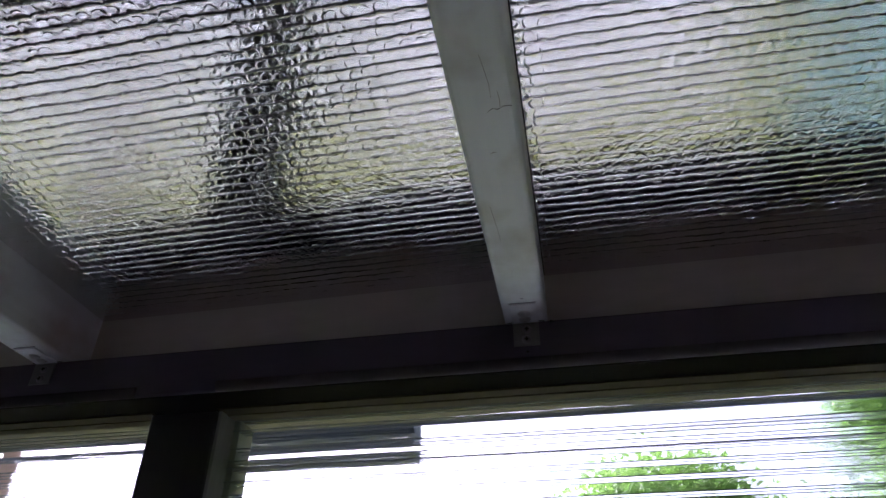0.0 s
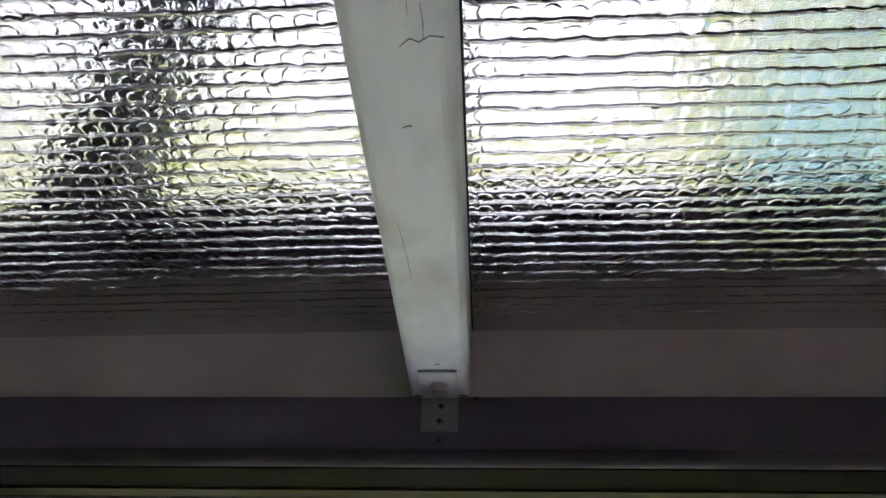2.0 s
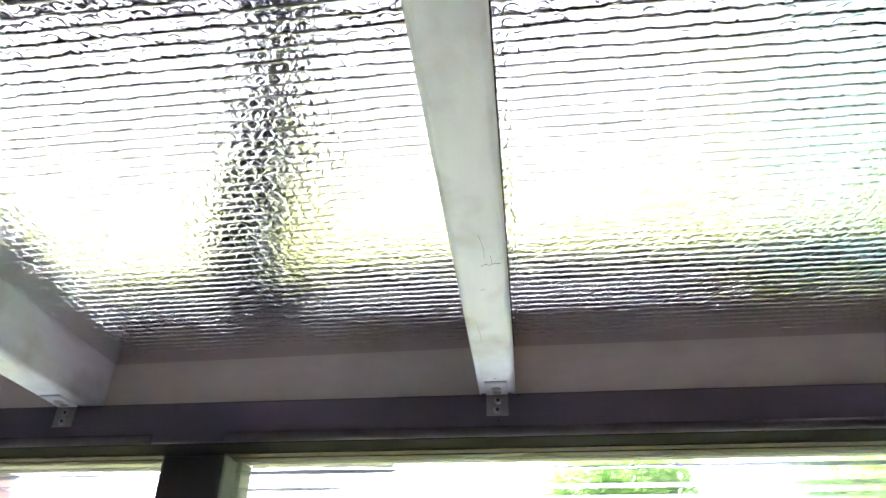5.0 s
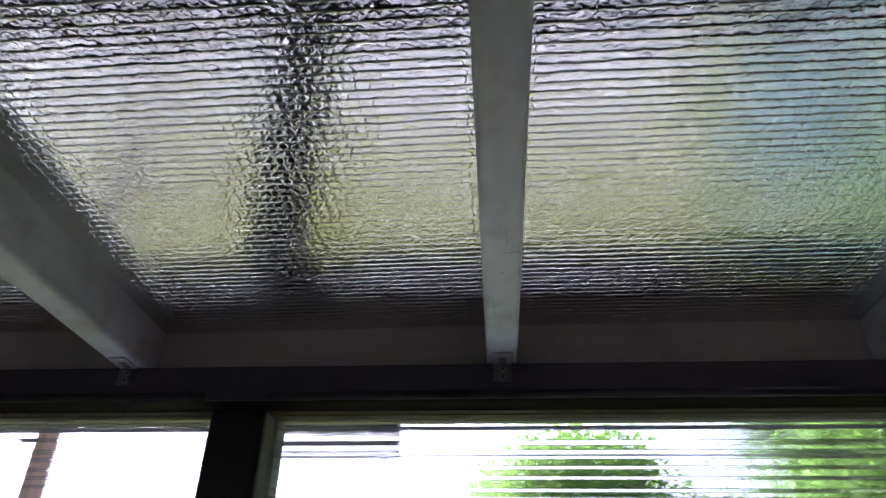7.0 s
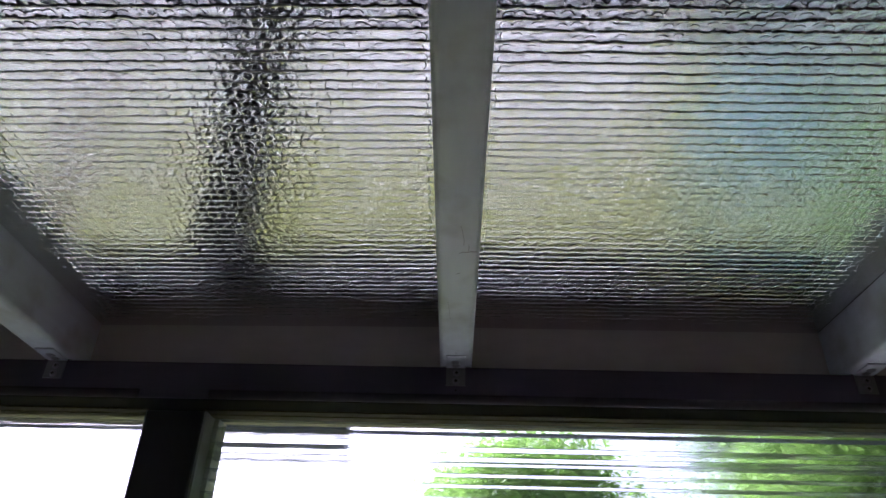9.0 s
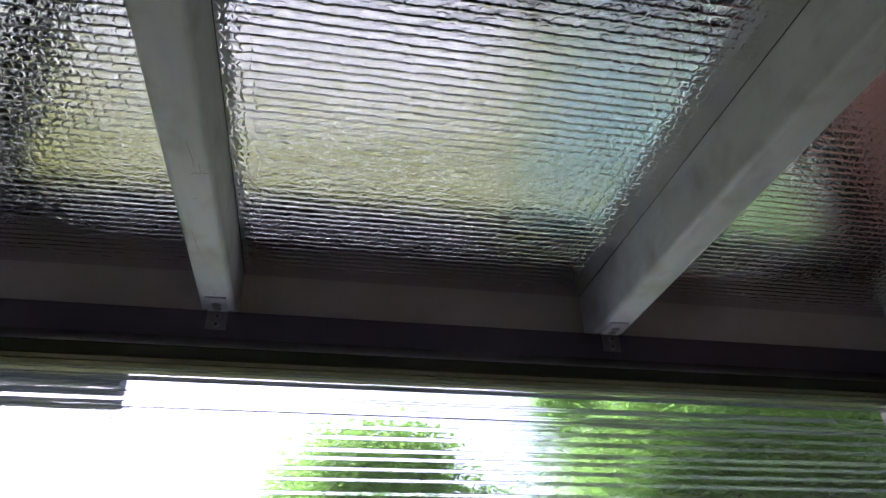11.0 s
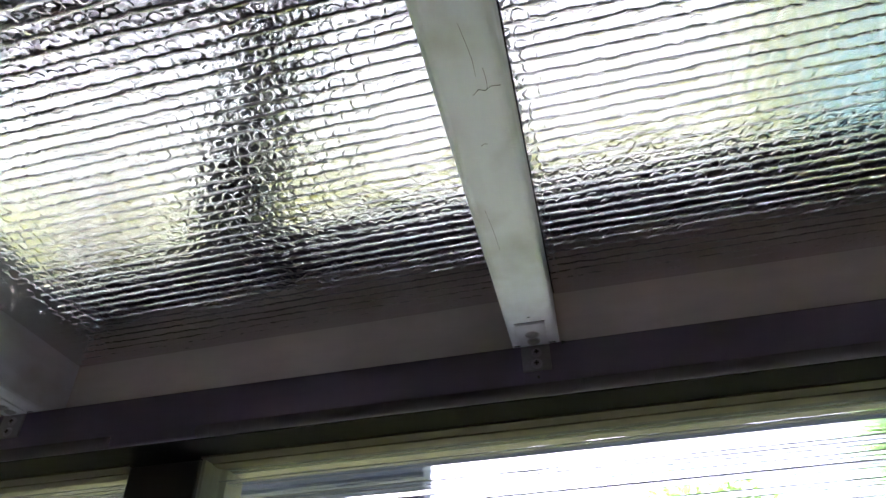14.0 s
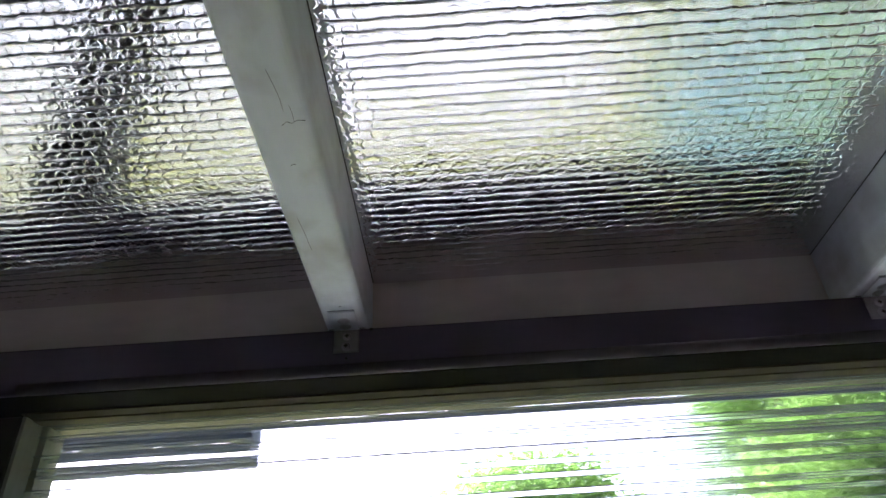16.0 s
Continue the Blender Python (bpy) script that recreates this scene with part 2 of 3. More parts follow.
TARP = material("teal_tarpaulin", (0.022, 0.058, 0.06), 0.75, spec=0.12, vary=0.12, scale=4, grain=200, bump=0.2)


def leaf_material(name, colour):
    m = material(name, colour, 0.5, vary=0.35, scale=1.5, grain=12, bump=0)
    n, l = m.node_tree.nodes, m.node_tree.links
    b, out = n["Principled BSDF"], n["Material Output"]
    tl = n.new("ShaderNodeBsdfTranslucent")
    mx = n.new("ShaderNodeMixShader")
    mx.inputs[0].default_value = 0.55
    l.new(b.inputs["Base Color"].links[0].from_socket, tl.inputs[0])
    l.new(b.outputs[0], mx.inputs[1])
    l.new(tl.outputs[0], mx.inputs[2])
    l.new(mx.outputs[0], out.inputs[0])
    return m


LEAF = leaf_material("leaf_green", (0.165, 0.30, 0.06))
LEAF_DARK = leaf_material("leaf_deep_green", (0.13, 0.25, 0.05))
BARK = material("bark", (0.13, 0.10, 0.075), 0.9, vary=0.3, stretch=(1, 1, 0.2), bump=0.6, depth=0.01)
BRICK = material("faded_red_paint", (0.5, 0.36, 0.33), 0.85, vary=0.2, scale=10, grain=60, bump=0.4)


# ---- builders ----
def mesh_object(name, bm, mat, parent=None, label="", smooth=False):
    me = bpy.data.meshes.new(name)
    bm.to_mesh(me)
    bm.free()
    me.materials.append(mat)
    if smooth:
        for p in me.polygons:
            p.use_smooth = True
    ob = new(name, me)
    if parent:
        ob.parent = parent
    if label:
        tagged(ob, label)
    return ob


def part(name, bm, mat, parent, label="", smooth=False):
    return mesh_object(name, bm, mat, parent, label, smooth)


def box(x0, x1, y0, y1, z0, z1, bevel=0.0, segments=2, bm=None):
    own = bmesh.new()
    bmesh.ops.create_cube(own, size=1.0)
    for v in own.verts:
        v.co = Vector(((x0 + x1) / 2 + v.co.x * (x1 - x0), (y0 + y1) / 2 + v.co.y * (y1 - y0), (z0 + z1) / 2 + v.co.z * (z1 - z0)))
    if bevel:
        bmesh.ops.bevel(own, geom=own.edges[:], offset=bevel, segments=segments, affect="EDGES", profile=0.5)
    if bm is None:
        return own
    tmp = bpy.data.meshes.new("tmp")
    own.to_mesh(tmp)
    own.free()
    bm.from_mesh(tmp)
    bpy.data.meshes.remove(tmp)
    return bm


def structure(name, bm, mat, label, category, smooth=False):
    return tagged(mesh_object(name, bm, mat, smooth=smooth), label, category, kind="structure")


def thing(name, label, category, at=(0, 0, 0), group=""):
    ob = new(name)
    ob.location = at
    return tagged(ob, label, category, group)


# ---- measures of the porch ----
SPACING = 0.633      # rafter centres
HALF = 0.025         # half a rafter's width
RAFTER_Z = 2.10      # underside of the rafters, top of the beam
PANEL_Z = 2.190      # underside of the silver sheets
NOGGIN_Y = 0.045
BEAM_Z = 2.0410      # underside of the beam
HEAD_Z = 2.0380      # underside of the window head
SILL_Z = 1.290       # top of the sill under the glazing
GLASS_Y = 0.085
WALL_Y = 0.135       # outer face of the window wall
PITCH = 0.0128       # rib spacing of the silver sheets
GLASS_PITCH = 0.0159 # rib spacing of the glazing
POSTS = [(-2.1, -2.01), (-0.495, -0.402), (1.245, 1.335)]
X0, X1 = -2.1, 1.335
BACK = -2.6

# ---- floor, walls, roof ----
structure("floor", box(X0 - 0.1, X1 + 0.1, BACK - 0.1, 0.1, -0.1, 0.0), FLOOR_MAT, "worn grey concrete porch floor", "floor")
structure("wall_south", box(X0 - 0.1, X1 + 0.1, BACK - 0.1, BACK, 0, 2.3), PLASTER, "plain plastered house wall behind the porch", "wall")
structure("wall_west", box(X0 - 0.1, X0, BACK, WALL_Y, 0, 2.3), PLASTER, "plain plastered end wall of the porch", "wall")
structure("wall_east", box(X1, X1 + 0.1, BACK, WALL_Y, 0, 2.3), RED_WALL, "red-brown painted end wall of the porch", "wall")
structure("wall_north", box(X0, X1, 0.0, WALL_Y, 0, SILL_Z - 0.03), WAINSCOT, "dark painted boarding under the porch windows", "wall")
structure("ceiling", box(X0 - 0.1, X1 + 0.1, BACK - 0.1, 0.42, 2.225, 2.26), CLADDING, "dark roof deck above the silver sheets", "ceiling")
structure("window_sill", box(X0, X1, -0.03, WALL_Y + 0.03, SILL_Z - 0.03, SILL_Z, 0.006), POST_PAINT, "dark grey painted window sill", "sill")


def beam():
    b = thing("beam", "dark plum painted timber wall beam with rounded lower moulding", "beam")
    part("board", box(X0, X1, 0.0, 0.05, BEAM_Z, RAFTER_Z, 0.0025, 2), BEAM_PAINT, b)
    # thin strip and rail coloured near black: shade under the beam, painted in
    part("underside", box(X0, X1, 0.0035, 0.0497, BEAM_Z - 0.0012, BEAM_Z - 0.0001), UNDER_BEAM_SHADE, b, "underside blackened to stand for shade")
    part("head_rail", box(X0, X1, 0.05, 0.075, HEAD_Z + 0.003, RAFTER_Z), UNDER_BEAM_SHADE, b, "rail under the beam, blackened to stand for shade")
    for (a, c) in ((POSTS[0][1], POSTS[1][0] + 0.005), (POSTS[1][1] + 0.022, POSTS[2][0])):
        bm = bmesh.new()
        bmesh.ops.create_cone(bm, cap_ends=True, segments=20, radius1=0.0068, radius2=0.0068, depth=c - a,
                              matrix=Matrix.Translation(((a + c) / 2, 0.0, BEAM_Z + 0.0062)) @ Matrix.Rotation(radians(90), 4, "Y"))
        part("moulding", bm, MOULDING_PAINT, b, "half-round moulding", smooth=True)
    return b


beam()
structure("lintel", box(X0, X1, 0.0755, WALL_Y, HEAD_Z + 0.003, 2.189), POST_PAINT, "dark timber lintel over the porch windows", "lintel")

for i, (a, c) in enumerate(POSTS):
    tagged(mesh_object("post", box(a, c, 0.0515, 0.13, SILL_Z, HEAD_Z - 0.0003, 0.003), POST_PAINT),
           "dark grey painted timber post between windows", "post", "posts of the window wall", "structure")


# ---- windows ----
def window(number, x0, x1):
    """Ribbed twin-skin sheet in a painted frame."""
    w = new(f"window_{number}")
    tagged(w, "wide fixed window glazed with clear ribbed plastic sheet", "window", kind="structure")
    y1 = 0.131
    part("head_lining", box(x0, x1, 0.0503, 0.0698, HEAD_Z, HEAD_Z + 0.0028), LINING_PAINT, w, "brownish strip under the head")
    part("head_stop", box(x0, x1, 0.0700, GLASS_Y + 0.0015, HEAD_Z - 0.0014, HEAD_Z + 0.0028, 0.0006), FRAME_PAINT, w, "olive strip along the glazing")
    for a, c in ((x0, x0 + 0.014), (x1 - 0.014, x1)):
        bm = bmesh.new()
        s = 1 if a == x0 else -1
        e = x0 if s == 1 else x1
        prof = [(e, 0.055), (e + s * 0.003, 0.057), (e + s * 0.006, 0.090), (e + s * 0.012, 0.094), (e + s * 0.014, y1), (e, y1)]
        lo = [bm.verts.new((x, y, SILL_Z)) for x, y in prof]
        hi = [bm.verts.new((x, y, HEAD_Z)) for x, y in prof]
        k = len(prof)
        for j in range(k):
            bm.faces.new((lo[j], lo[(j + 1) % k], hi[(j + 1) % k], hi[j]))
        bm.faces.new(lo[::-1])
        bm.faces.new(hi)
        bmesh.ops.recalc_face_normals(bm, faces=bm.faces[:])
        part("jamb_bead", bm, BEAD_PAINT, w, "worn grey-green side bead")
    for y, skin in ((GLASS_Y + 0.002, SKIN), (GLASS_Y + 0.026, SKIN_RIBBED)):
        bm = bmesh.new()
        vs = [bm.verts.new(p) for p in ((x0 + 0.006, y, SILL_Z), (x1 - 0.006, y, SILL_Z), (x1 - 0.006, y, HEAD_Z + 0.0025), (x0 + 0.006, y, HEAD_Z + 0.0025))]
        bm.faces.new(vs)
        pane = part("pane", bm, skin, w, "clear plastic skin")
        pane.visible_shadow = False
    rng = random.Random(number)
    z = HEAD_Z - 0.004
    me = None
    while z > SILL_Z:
        if me is None:
            bm = bmesh.new()
            ends = [(x0 + 0.006, GLASS_Y + 0.0028), (x1 - 0.006, GLASS_Y + 0.0028), (x1 - 0.006, GLASS_Y + 0.0252), (x0 + 0.006, GLASS_Y + 0.0252)]
            bm.faces.new([bm.verts.new((x, y, 0.0)) for x, y in reversed(ends)])
            rib = part("rib", bm, WEB, w, "clear plastic rib between the skins")
            bm = bmesh.new()
            bm.from_mesh(rib.data)
            for ya, yb in ((0.0022, 0.0028), (0.0137, 0.0143), (0.0252, 0.0258)):    # thicker where the web meets the skins
                old = len(bm.faces)
                box(x0 + 0.006, x1 - 0.006, GLASS_Y + ya, GLASS_Y + yb, -0.0006, 0.0006, bm=bm)
                bm.faces.ensure_lookup_table()
                for f in bm.faces[old:]:
                    f.material_index = 1
            bm.to_mesh(rib.data)
            bm.free()
            rib.data.materials.append(RIB_EDGE)
            me = rib.data
        else:
            rib = new("rib", me)
            rib.parent = w
        rib.location.z = z
        rib.rotation_euler.x = radians(rng.uniform(-3, 3))
        z -= GLASS_PITCH
    return w


window(1, POSTS[0][1], POSTS[1][0])
window(2, POSTS[1][1], POSTS[2][0])


# ---- rafters ----
def rafter(k):
    x = k * SPACING
    r = thing("rafter", "off-white painted rafter with worn chalky paint, resting on the dark beam", "rafter", (x, 0, 0), "rafters under the porch roof")
    bm = box(-HALF, HALF, BACK, 0.074, RAFTER_Z + 0.0005, 2.222, 0.007, 4)
    part("timber", bm, RAFTER_PAINT, r, smooth=False)
    part("joint_gap", box(-HALF + 0.003, HALF - 0.003, -0.0006, -0.0001, RAFTER_Z - 0.0006, RAFTER_Z + 0.0003), DARK_GAP, r, "dark open joint at the beam")
    return r


rafters = {k: rafter(k) for k in range(-3, 3)}


def paint_crack(name, points, width, parent):
    """A hairline split in the paint under a rafter."""
    bm = bmesh.new()
    last = None
    for j, (x, y) in enumerate(points):
        w = width * (0.4 + 0.6 * math.sin(math.pi * (j + 0.5) / len(points)))
        d = (Vector(points[min(j + 1, len(points) - 1)]) - Vector(points[max(j - 1, 0)])).normalized()
        nrm = Vector((-d.y, d.x)) * w / 2
        z = RAFTER_Z + 0.0001
        row = [bm.verts.new((x + nrm.x, y + nrm.y, z)), bm.verts.new((x - nrm.x, y - nrm.y, z)), bm.verts.new((x, y, z + 0.0006))]
        if last:
            for a in range(3):
                bm.faces.new((last[a], last[(a + 1) % 3], row[(a + 1) % 3], row[a]))
        last = row
    return part(name, bm, DARK_GAP, parent, "dark hairline split in the paint")


paint_crack("paint_crack", [(0.0015, -0.343), (0.006, -0.347), (0.010, -0.345), (0.015, -0.348), (0.021, -0.347)], 0.0004, rafters[0])
paint_crack("paint_crack", [(0.003, -0.400), (0.005, -0.385), (0.0065, -0.372), (0.0062, -0.358)], 0.0003, rafters[0])
paint_crack("paint_crack", [(-0.012, -0.225), (-0.0105, -0.205), (-0.0095, -0.185), (-0.009, -0.170)], 0.0003, rafters[0])
paint_crack("paint_crack", [(0.012, -0.347), (0.0125, -0.355), (0.0118, -0.364)], 0.00035, rafters[0])
paint_crack("paint_crack", [(-0.002, -0.296), (0.001, -0.2975), (0.003, -0.297)], 0.0003, rafters[0])
paint_crack("paint_crack", [(-0.001, -0.0545), (0.002, -0.0545)], 0.0012, rafters[0])


def bracket(k):
    x = k * SPACING
    b = thing("angle_bracket", "small stained steel angle bracket screwed under the rafter end", "bracket", (x, 0, 0), "rafter end brackets")
    part("top_leg", box(-0.015, 0.015, -0.045, -0.0004, RAFTER_Z - 0.0024, RAFTER_Z - 0.0002, 0.0006), RAFTER_PAINT, b, "bracket leg painted over white")
    part("face_leg", box(-0.015, 0.015, -0.0026, -0.0004, 2.068, RAFTER_Z - 0.0026, 0.0006), STEEL, b)
    part("paint_edge", box(-0.0155, 0.0155, -0.0454, -0.0451, RAFTER_Z - 0.0003, RAFTER_Z + 0.0002), DARK_GAP, b, "dark joint at the leg's end")
    spots = [((0.000, -0.024, RAFTER_Z - 0.0024), 0.0062, "top"), ((0.000, -0.0105, RAFTER_Z - 0.0024), 0.0058, "top"),
             ((0.001, -0.0026, 2.0885), 0.0047, "face"), ((0.000, -0.0026, 2.0755), 0.0050, "face")]
    for (p, rad, where) in spots:
        bm = bmesh.new()
        bmesh.ops.create_uvsphere(bm, u_segments=16, v_segments=8, radius=rad)
        for v in bm.verts:
            v.co.z = v.co.z * 0.55 if v.co.z > 0 else v.co.z * 0.1
        rot = Matrix.Rotation(radians(180), 4, "X") if where == "top" else Matrix.Rotation(radians(90), 4, "X")
        bm.transform(Matrix.Translation(p) @ rot)
        s = part("screw", bm, SCREW if where == "face" else PALE_SCREW, b, smooth=True)
        ring = bmesh.new()
        bmesh.ops.create_cone(ring, cap_ends=True, segments=20, radius1=rad * 1.25, radius2=rad * 1.15, depth=0.0006, matrix=Matrix.Translation(p) @ rot)
        part("washer", ring, SCREW if where == "face" else PALE_SCREW, s)
        if where == "face":
            c = bmesh.new()
            h = rad * 0.55
            box(p[0] - 0.0024, p[0] + 0.0024, p[1] - h - 0.0002, p[1] - h + 0.0007, p[2] - 0.0009, p[2] + 0.0009, bm=c)
            box(p[0] - 0.0009, p[0] + 0.0009, p[1] - h - 0.0003, p[1] - h + 0.0007, p[2] - 0.0024, p[2] + 0.0024, bm=c)
            part("cross_slot", c, DARK_GAP, s, "dark cross slot")
    return b


for k in range(-3, 3):
    bracket(k)

nail = thing("bent_nail", "small bent nail beside the rafter end", "nail", (0.029, 0, 2.0965))
for a, b in (((0, 0, 0), (0.0, -0.006, -0.0005)), ((0.0, -0.006, -0.0005), (0.003, -0.008, -0.003))):
    v0, v1 = Vector(a), Vector(b)
    bm = bmesh.new()
    bmesh.ops.create_cone(bm, cap_ends=True, segments=8, radius1=0.0009, radius2=0.0009, depth=(v1 - v0).length,
                          matrix=Matrix.Translation((v0 + v1) / 2) @ (v1 - v0).to_track_quat("Z", "Y").to_matrix().to_4x4())
    part("shank", bm, DARK_GAP, nail)
hole = bmesh.new()
bmesh.ops.create_cone(hole, cap_ends=True, segments=12, radius1=0.0016, radius2=0.0013, depth=0.0008,
                      matrix=Matrix.Translation((0.0, -0.0003, 2.0615)) @ Matrix.Rotation(radians(90), 4, "X"))
tagged(mesh_object("nail_head", hole, DARK_GAP), "dark nail head set in the plum beam", "nail")

# ---- blocking boards and silver sheets between the rafters ----
for k in range(-3, 2):
    a, c = k * SPACING + HALF, (k + 1) * SPACING - HALF
    tagged(mesh_object("blocking_board", box(a, c, NOGGIN_Y, NOGGIN_Y + 0.02, RAFTER_Z, 2.222), NOGGIN_PAINT),
           "mauve-grey painted blocking board between two rafters", "board", "blocking boards on the beam", "structure")


def ribbed_sheet(x0, x1, y_far, y_near, step, seed, drop=0.0, lean=0.0):
    """Embossed sheet seen from below: shallow lapped ribs across the bay."""
    prof = [(0.00, 0.0), (0.04, 0.00003), (0.20, 0.00005), (0.45, 0.00004), (0.68, 0.0), (0.74, -0.00003), (0.78, -0.00013), (0.81, -0.00026),
            (0.84, -0.00042), (0.865, -0.00053), (0.885, -0.00053), (0.90, -0.00054), (0.92, -0.00063), (0.945, -0.00076), (0.97, -0.00056), (0.988, -0.00018)]
    ribs = int((y_far - y_near) / PITCH)
    xs = np.linspace(x0, x1, max(2, int((x1 - x0) / step)))
    ph = np.random.RandomState(seed)
    rows_y, rows_z = [], []
    knots = np.arange(x0 - 0.02, x1 + 0.04, 0.006)
    last = np.zeros(len(xs))
    for r in range(ribs + 1):
        wob = np.interp(xs, knots, ph.normal(0, 0.0005, len(knots))) + np.interp(xs, knots[::6], ph.normal(0, 0.0005, len(knots[::6])))
        wob += 0.00035 * np.sin(xs * (2 * math.pi / 0.0132) + ph.uniform(0, 6.28)) * (0.6 + 0.4 * np.sin(xs * 31 + r))
        dep = 1.0 + np.interp(xs, knots, np.clip(ph.normal(0, 0.18, len(knots)), -0.3, 0.3))
        for u, z in prof:
            a = min(1.0, u / 0.6)
            rows_y.append(y_near + (r + u) * PITCH + last * (1 - a) + wob * a)
            rows_z.append(PANEL_Z + 0.001 + z * dep)
        last = wob
    ny, nx = len(rows_y), len(xs)
    co = np.empty((ny, nx, 3))
    co[:, :, 0] = xs[None, :]
    co[:, :, 1] = np.array(rows_y)
    co[:, :, 2] = np.array(rows_z) - drop + lean * (xs - (x0 + x1) / 2)[None, :]
    idx = np.arange(ny * nx).reshape(ny, nx)
    quads = np.stack([idx[:-1, :-1], idx[1:, :-1], idx[1:, 1:], idx[:-1, 1:]], -1).reshape(-1, 4)
    me = bpy.data.meshes.new("ribbed_sheet")
    me.vertices.add(ny * nx)
    me.vertices.foreach_set("co", co.reshape(-1))
    me.loops.add(quads.size)
    me.loops.foreach_set("vertex_index", quads.reshape(-1).astype(np.int32))
    me.polygons.add(len(quads))
    me.polygons.foreach_set("loop_start", np.arange(0, quads.size, 4, dtype=np.int32))
    me.update(calc_edges=True)
    me.polygons.foreach_set("use_smooth", np.ones(len(quads), dtype=bool))
    me.materials.append(FOIL)
    return me


HANG = {-1: (0.005, 0.013), 0: (0.0015, 0.002)}    # how far a sheet sags, and its slope across the bay
for k in range(-3, 2):
    a, c = k * SPACING + HALF + 0.0017, (k + 1) * SPACING - HALF - 0.0017
    s = thing("roof_sheet", "silver embossed reflective sheet with fine cross ribs, between two rafters", "roof panel", (0, 0, 0), "silver roof sheets")
    s["kind"] = "structure"
    front = new("ribbed_face", ribbed_sheet(a, c, NOGGIN_Y + 0.004, -1.15, 0.003 if k in (-1, 0) else 0.006 if k in (-2, 1) else 0.02, 10 + k, *HANG.get(k, (0.0, 0.0))))
    front.parent = s
    for e0, e1 in ((a - 0.0016, a - 0.0001), (c + 0.0001, c + 0.0016)):
        part("edge_joint", box(e0, e1, -1.15, NOGGIN_Y - 0.0005, PANEL_Z + 0.0002, PANEL_Z + 0.004), DARK_GAP, s, "dark open joint at the rafter")
    part("plain_back", box(a, c, BACK, -1.15, PANEL_Z, PANEL_Z + 0.004), FOIL, s)

# ---- outside ----
g = bmesh.new()
for p in ((-600, -600), (600, -600), (600, 600), (-600, 600)):
    g.verts.new((*p, -0.12))
g.faces.new(g.verts[:])
structure("ground", g, LAWN, "sunlit yellow-green lawn around the porch", "lawn")


def slab(name, x0, x1, y0, y1, mat, label, cat, h=0.03):
    return tagged(mesh_object(name, box(x0, x1, y0, y1, -0.12, -0.12 + h, 0.006), mat), label, cat)


pv = thing("pavement", "pale and weathered concrete paving slabs along the porch wall", "paving")
pv["kind"] = "structure"
slab_meshes = []
for mat in (OLD_PAVING, PAVING):
    me = bpy.data.meshes.new("slab")
    bm = box(0, 0.598, 0, 0.488, -0.12, -0.085, 0.005)
    bm.to_mesh(me)
    bm.free()
    me.materials.append(mat)
    slab_meshes.append(me)
for i in range(8):
    for j in range({1: 4, 2: 4, 3: 4, 4: 4, 5: 4, 6: 4, 7: 4}.get(i, 3)):    # the path runs out into the lawn
        o = new("slab", slab_meshes[i > 4])
        o.parent = pv
        o.location = (-3.7 + i * 0.604, 0.36 + j * 0.494, 0)

slab("flower_bed", 2.62, 6.0, 0.15, 2.1, SOIL, "bare brown soil bed beside the paving", "flower bed", 0.05)
structure("eave_soffit", box(X0 - 0.1, X1 + 0.1, WALL_Y - 0.02, 0.42, 2.19, 2.224), CLADDING, "dark soffit under the roof overhang", "soffit")
tagged(mesh_object("fascia", box(X0 - 0.1, 1.399, 0.44, 0.465, 2.15, 2.26, 0.002), NAVY), "dark navy painted fascia along the eave", "fascia", kind="structure")
tagged(mesh_object("gutter_box", box(-0.645, -0.231, 0.4655, 0.53, 2.124, 2.2, 0.002), NAVY), "dark navy box fixed below the fascia", "gutter")


def tarpaulin():
    bm = bmesh.new()
    bmesh.ops.create_grid(bm, x_segments=40, y_segments=40, size=0.5)
    for v in bm.verts:
        x, y = v.co.x * 1.05 + 1.99 + 0.05 * noise.noise((0, v.co.y * 5, 7)), v.co.y * 1.5 + 2.5
        v.co = Vector((x, y, -0.045 + 0.03 * noise.noise((x * 4, y * 4, 0)) + 0.012 * noise.noise((x * 13, y * 13, 3))))
    ob = mesh_object("tarpaulin", bm, TARP, smooth=True)
    sm = ob.modifiers.new("thick", "SOLIDIFY")
    sm.thickness = 0.004
    return tagged(ob, "crumpled teal tarpaulin lying on the paving edge", "tarpaulin")


tarpaulin()


def leaves(count, inside, size, seed):
    """Many small folded leaves at places that inside() draws."""
    rng = random.Random(seed)
    verts, faces = [], []
    for _ in range(count):
        c = inside(rng)
        m = Euler((rng.uniform(-1, 1), rng.uniform(-1, 1), rng.uniform(0, 6.28))).to_matrix()
        s = size * rng.uniform(0.6, 1.3)
        k = len(verts)
        for p in ((0, -s, 0), (0.45 * s, 0, 0.12 * s), (0, s, 0), (-0.45 * s, 0, 0.12 * s)):
            verts.append(c + m @ Vector(p))
        faces += [(k, k + 1, k + 2), (k, k + 2, k + 3)]
    me = bpy.data.meshes.new("crown")
    me.from_pydata(verts, [], faces)
    return me


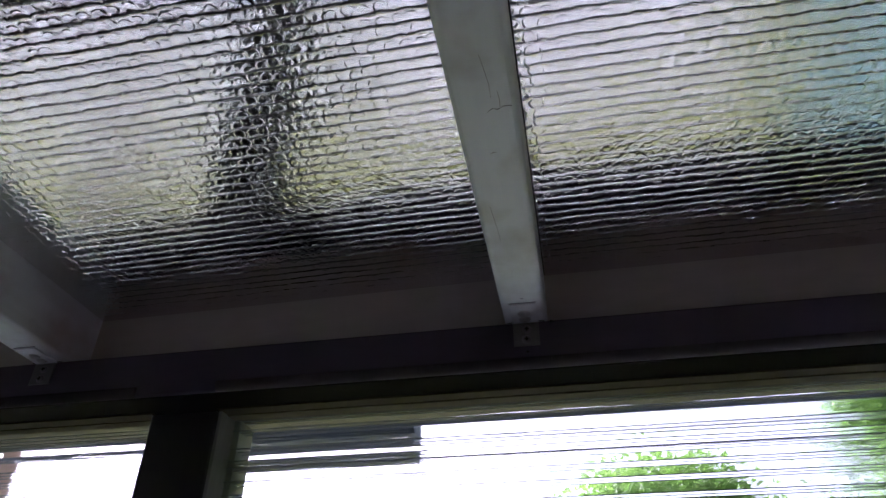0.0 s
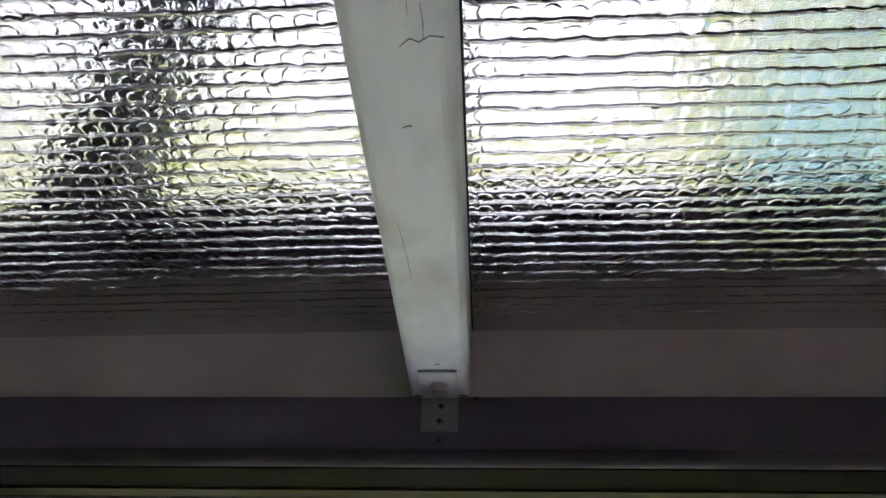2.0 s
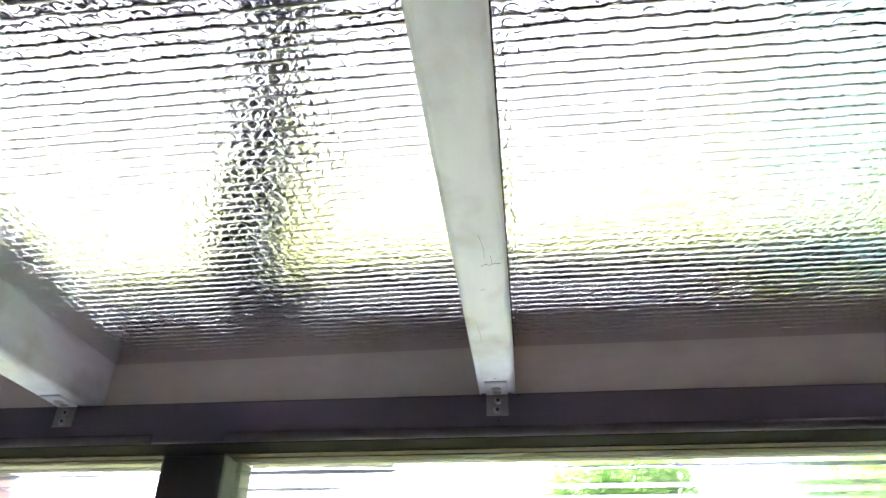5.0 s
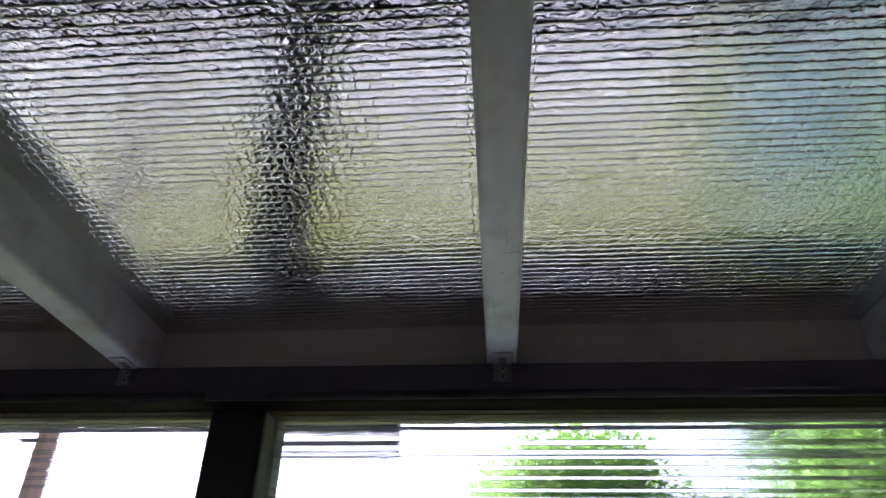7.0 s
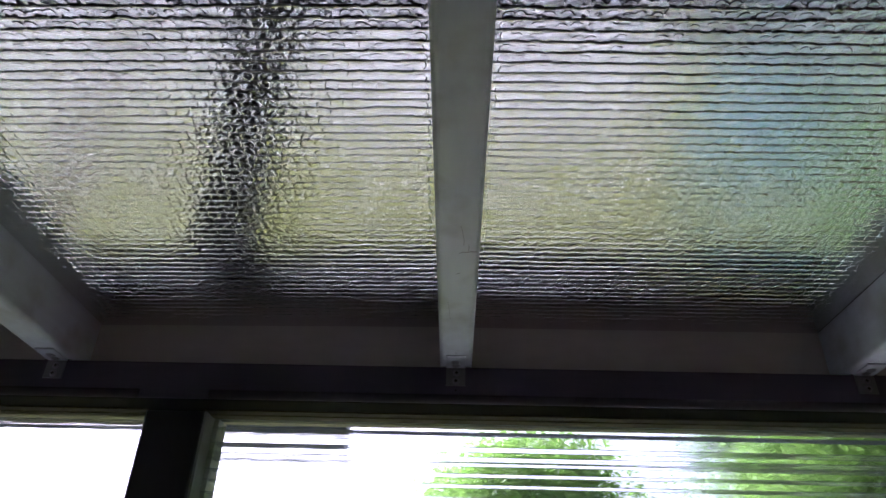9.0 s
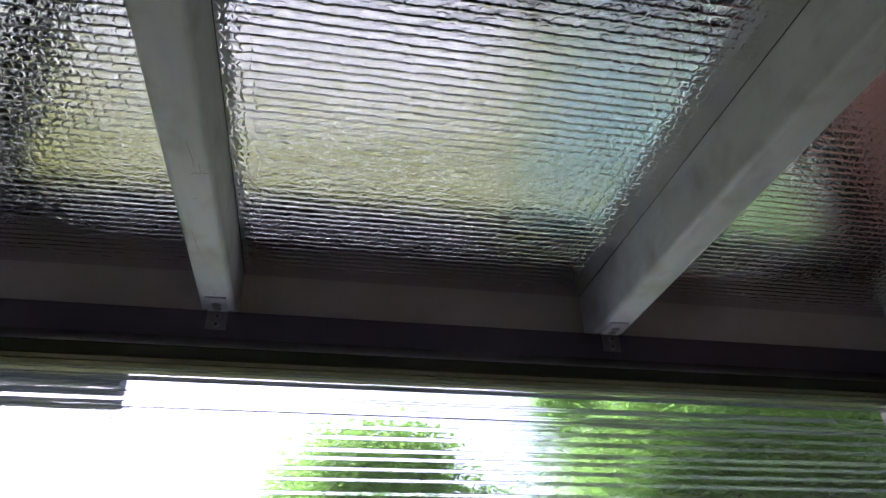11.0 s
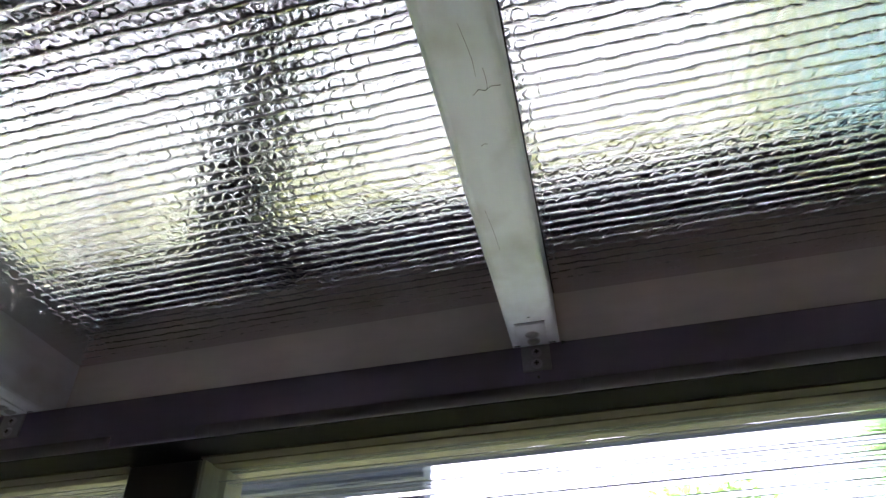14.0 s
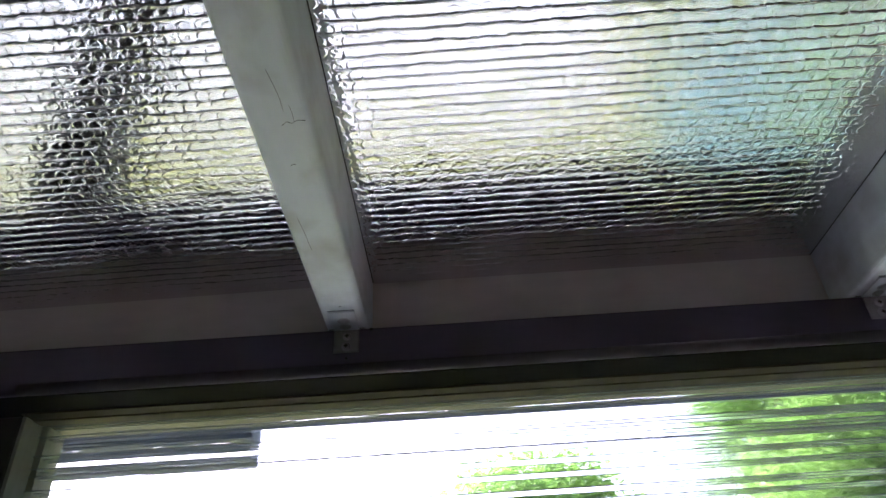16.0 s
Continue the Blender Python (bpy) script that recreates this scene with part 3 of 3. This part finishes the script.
def tree(x, y, height, spread, base, count, size, seed, mat, label, cone=False):
    t = thing("tree", label, "tree", (x, y, -0.12))
    rng = random.Random(seed)
    bm = bmesh.new()
    bmesh.ops.create_cone(bm, cap_ends=True, segments=10, radius1=0.035 * height * 0.5, radius2=0.02, depth=height * 0.85,
                          matrix=Matrix.Translation((0, 0, height * 0.425)))
    for k in range(9):
        h = height * (0.25 + 0.07 * k)
        a = rng.uniform(0, 6.28)
        ln = spread * 0.8 * (1 - 0.06 * k)
        d = Vector((math.cos(a), math.sin(a), 0.6)).normalized()
        q = d.to_track_quat("Z", "Y").to_matrix().to_4x4()
        bmesh.ops.create_cone(bm, cap_ends=True, segments=6, radius1=0.03, radius2=0.008, depth=ln,
                              matrix=Matrix.Translation(Vector((0, 0, h)) + d * ln / 2) @ q)
    part("trunk", bm, BARK, t)
    clumps = []
    for _ in range(80):
        f = rng.random()
        z = base + (height - base) * f
        r = spread * ((1 - f) ** 0.8 if cone else math.sqrt(max(0.05, 1 - (2 * f - 1) ** 2)))
        a, rr = rng.uniform(0, 6.28), r * math.sqrt(rng.random())
        clumps.append((Vector((rr * math.cos(a), rr * math.sin(a), z)), spread * rng.uniform(0.18, 0.36)))

    def inside(g):
        c, r = g.choice(clumps)
        return c + Vector((g.gauss(0, r * 0.55), g.gauss(0, r * 0.55), g.gauss(0, r * 0.5)))

    me = leaves(count, inside, size, seed)
    me.materials.append(mat)
    cr = new("crown", me)
    cr.parent = t
    return t


tree(1.15, 9.4, 4.45, 1.75, 0.3, 52000, 0.07, 3, LEAF, "bushy light green garden tree on the lawn")
for i, (x, y, h, s) in enumerate([(5.45, 10.2, 9.6, 1.8), (7.2, 9.6, 10.0, 2.1), (9.4, 9.4, 9.6, 2.2), (6.8, 12.0, 11.8, 2.5), (11.4, 9.0, 9.6, 2.3), (13.6, 9.6, 9.8, 2.4), (9.8, 12.0, 11.6, 2.7), (5.9, 11.2, 10.4, 1.9), (8.4, 10.8, 10.8, 2.3), (12.6, 11.2, 10.8, 2.6)]):
    tree(x, y, h, s, -0.4, 58000, 0.08, 20 + i, LEAF_DARK if i % 3 == 1 else LEAF, "tall leafy green tree in the row by the lawn")


def shrub(x, y, r, h, count, seed):
    t = thing("shrub", "low dense green shrub at the lawn's edge", "shrub", (x, y, -0.12), "shrubs beside the soil bed")
    rng = random.Random(seed)
    bm = bmesh.new()
    for k in range(7):
        a = rng.uniform(0, 6.28)
        d = Vector((math.cos(a) * 0.7, math.sin(a) * 0.7, 1)).normalized()
        bmesh.ops.create_cone(bm, cap_ends=True, segments=6, radius1=0.012, radius2=0.004, depth=h * 0.8,
                              matrix=Matrix.Translation(d * h * 0.4) @ d.to_track_quat("Z", "Y").to_matrix().to_4x4())
    part("stems", bm, BARK, t)
    me = leaves(count, lambda g: Vector((g.gauss(0, r * 0.45), g.gauss(0, r * 0.45), h * (0.15 + 0.85 * g.random() ** 0.7))), 0.035, seed)
    me.materials.append(LEAF_DARK)
    c = new("crown", me)
    c.parent = t
    return t


for i, (x, y, r, h) in enumerate([(2.85, 2.75, 0.45, 0.4), (3.55, 2.85, 0.5, 0.45), (4.3, 2.8, 0.5, 0.45), (2.32, 1.62, 0.25, 0.3), (3.2, 3.5, 0.5, 0.45)]):
    shrub(x, y, r, h, 5000, 70 + i)


post = thing("eave_post", "slim faded pinkish post carrying the eave", "post", (-1.03, 0.452, -0.12))
part("shaft", box(-0.028, 0.028, -0.028, 0.028, 0.03, 2.2695, 0.003), BRICK, post)
part("base_plate", box(-0.06, 0.06, -0.06, 0.06, 0.03, 0.045, 0.002), STEEL, post)
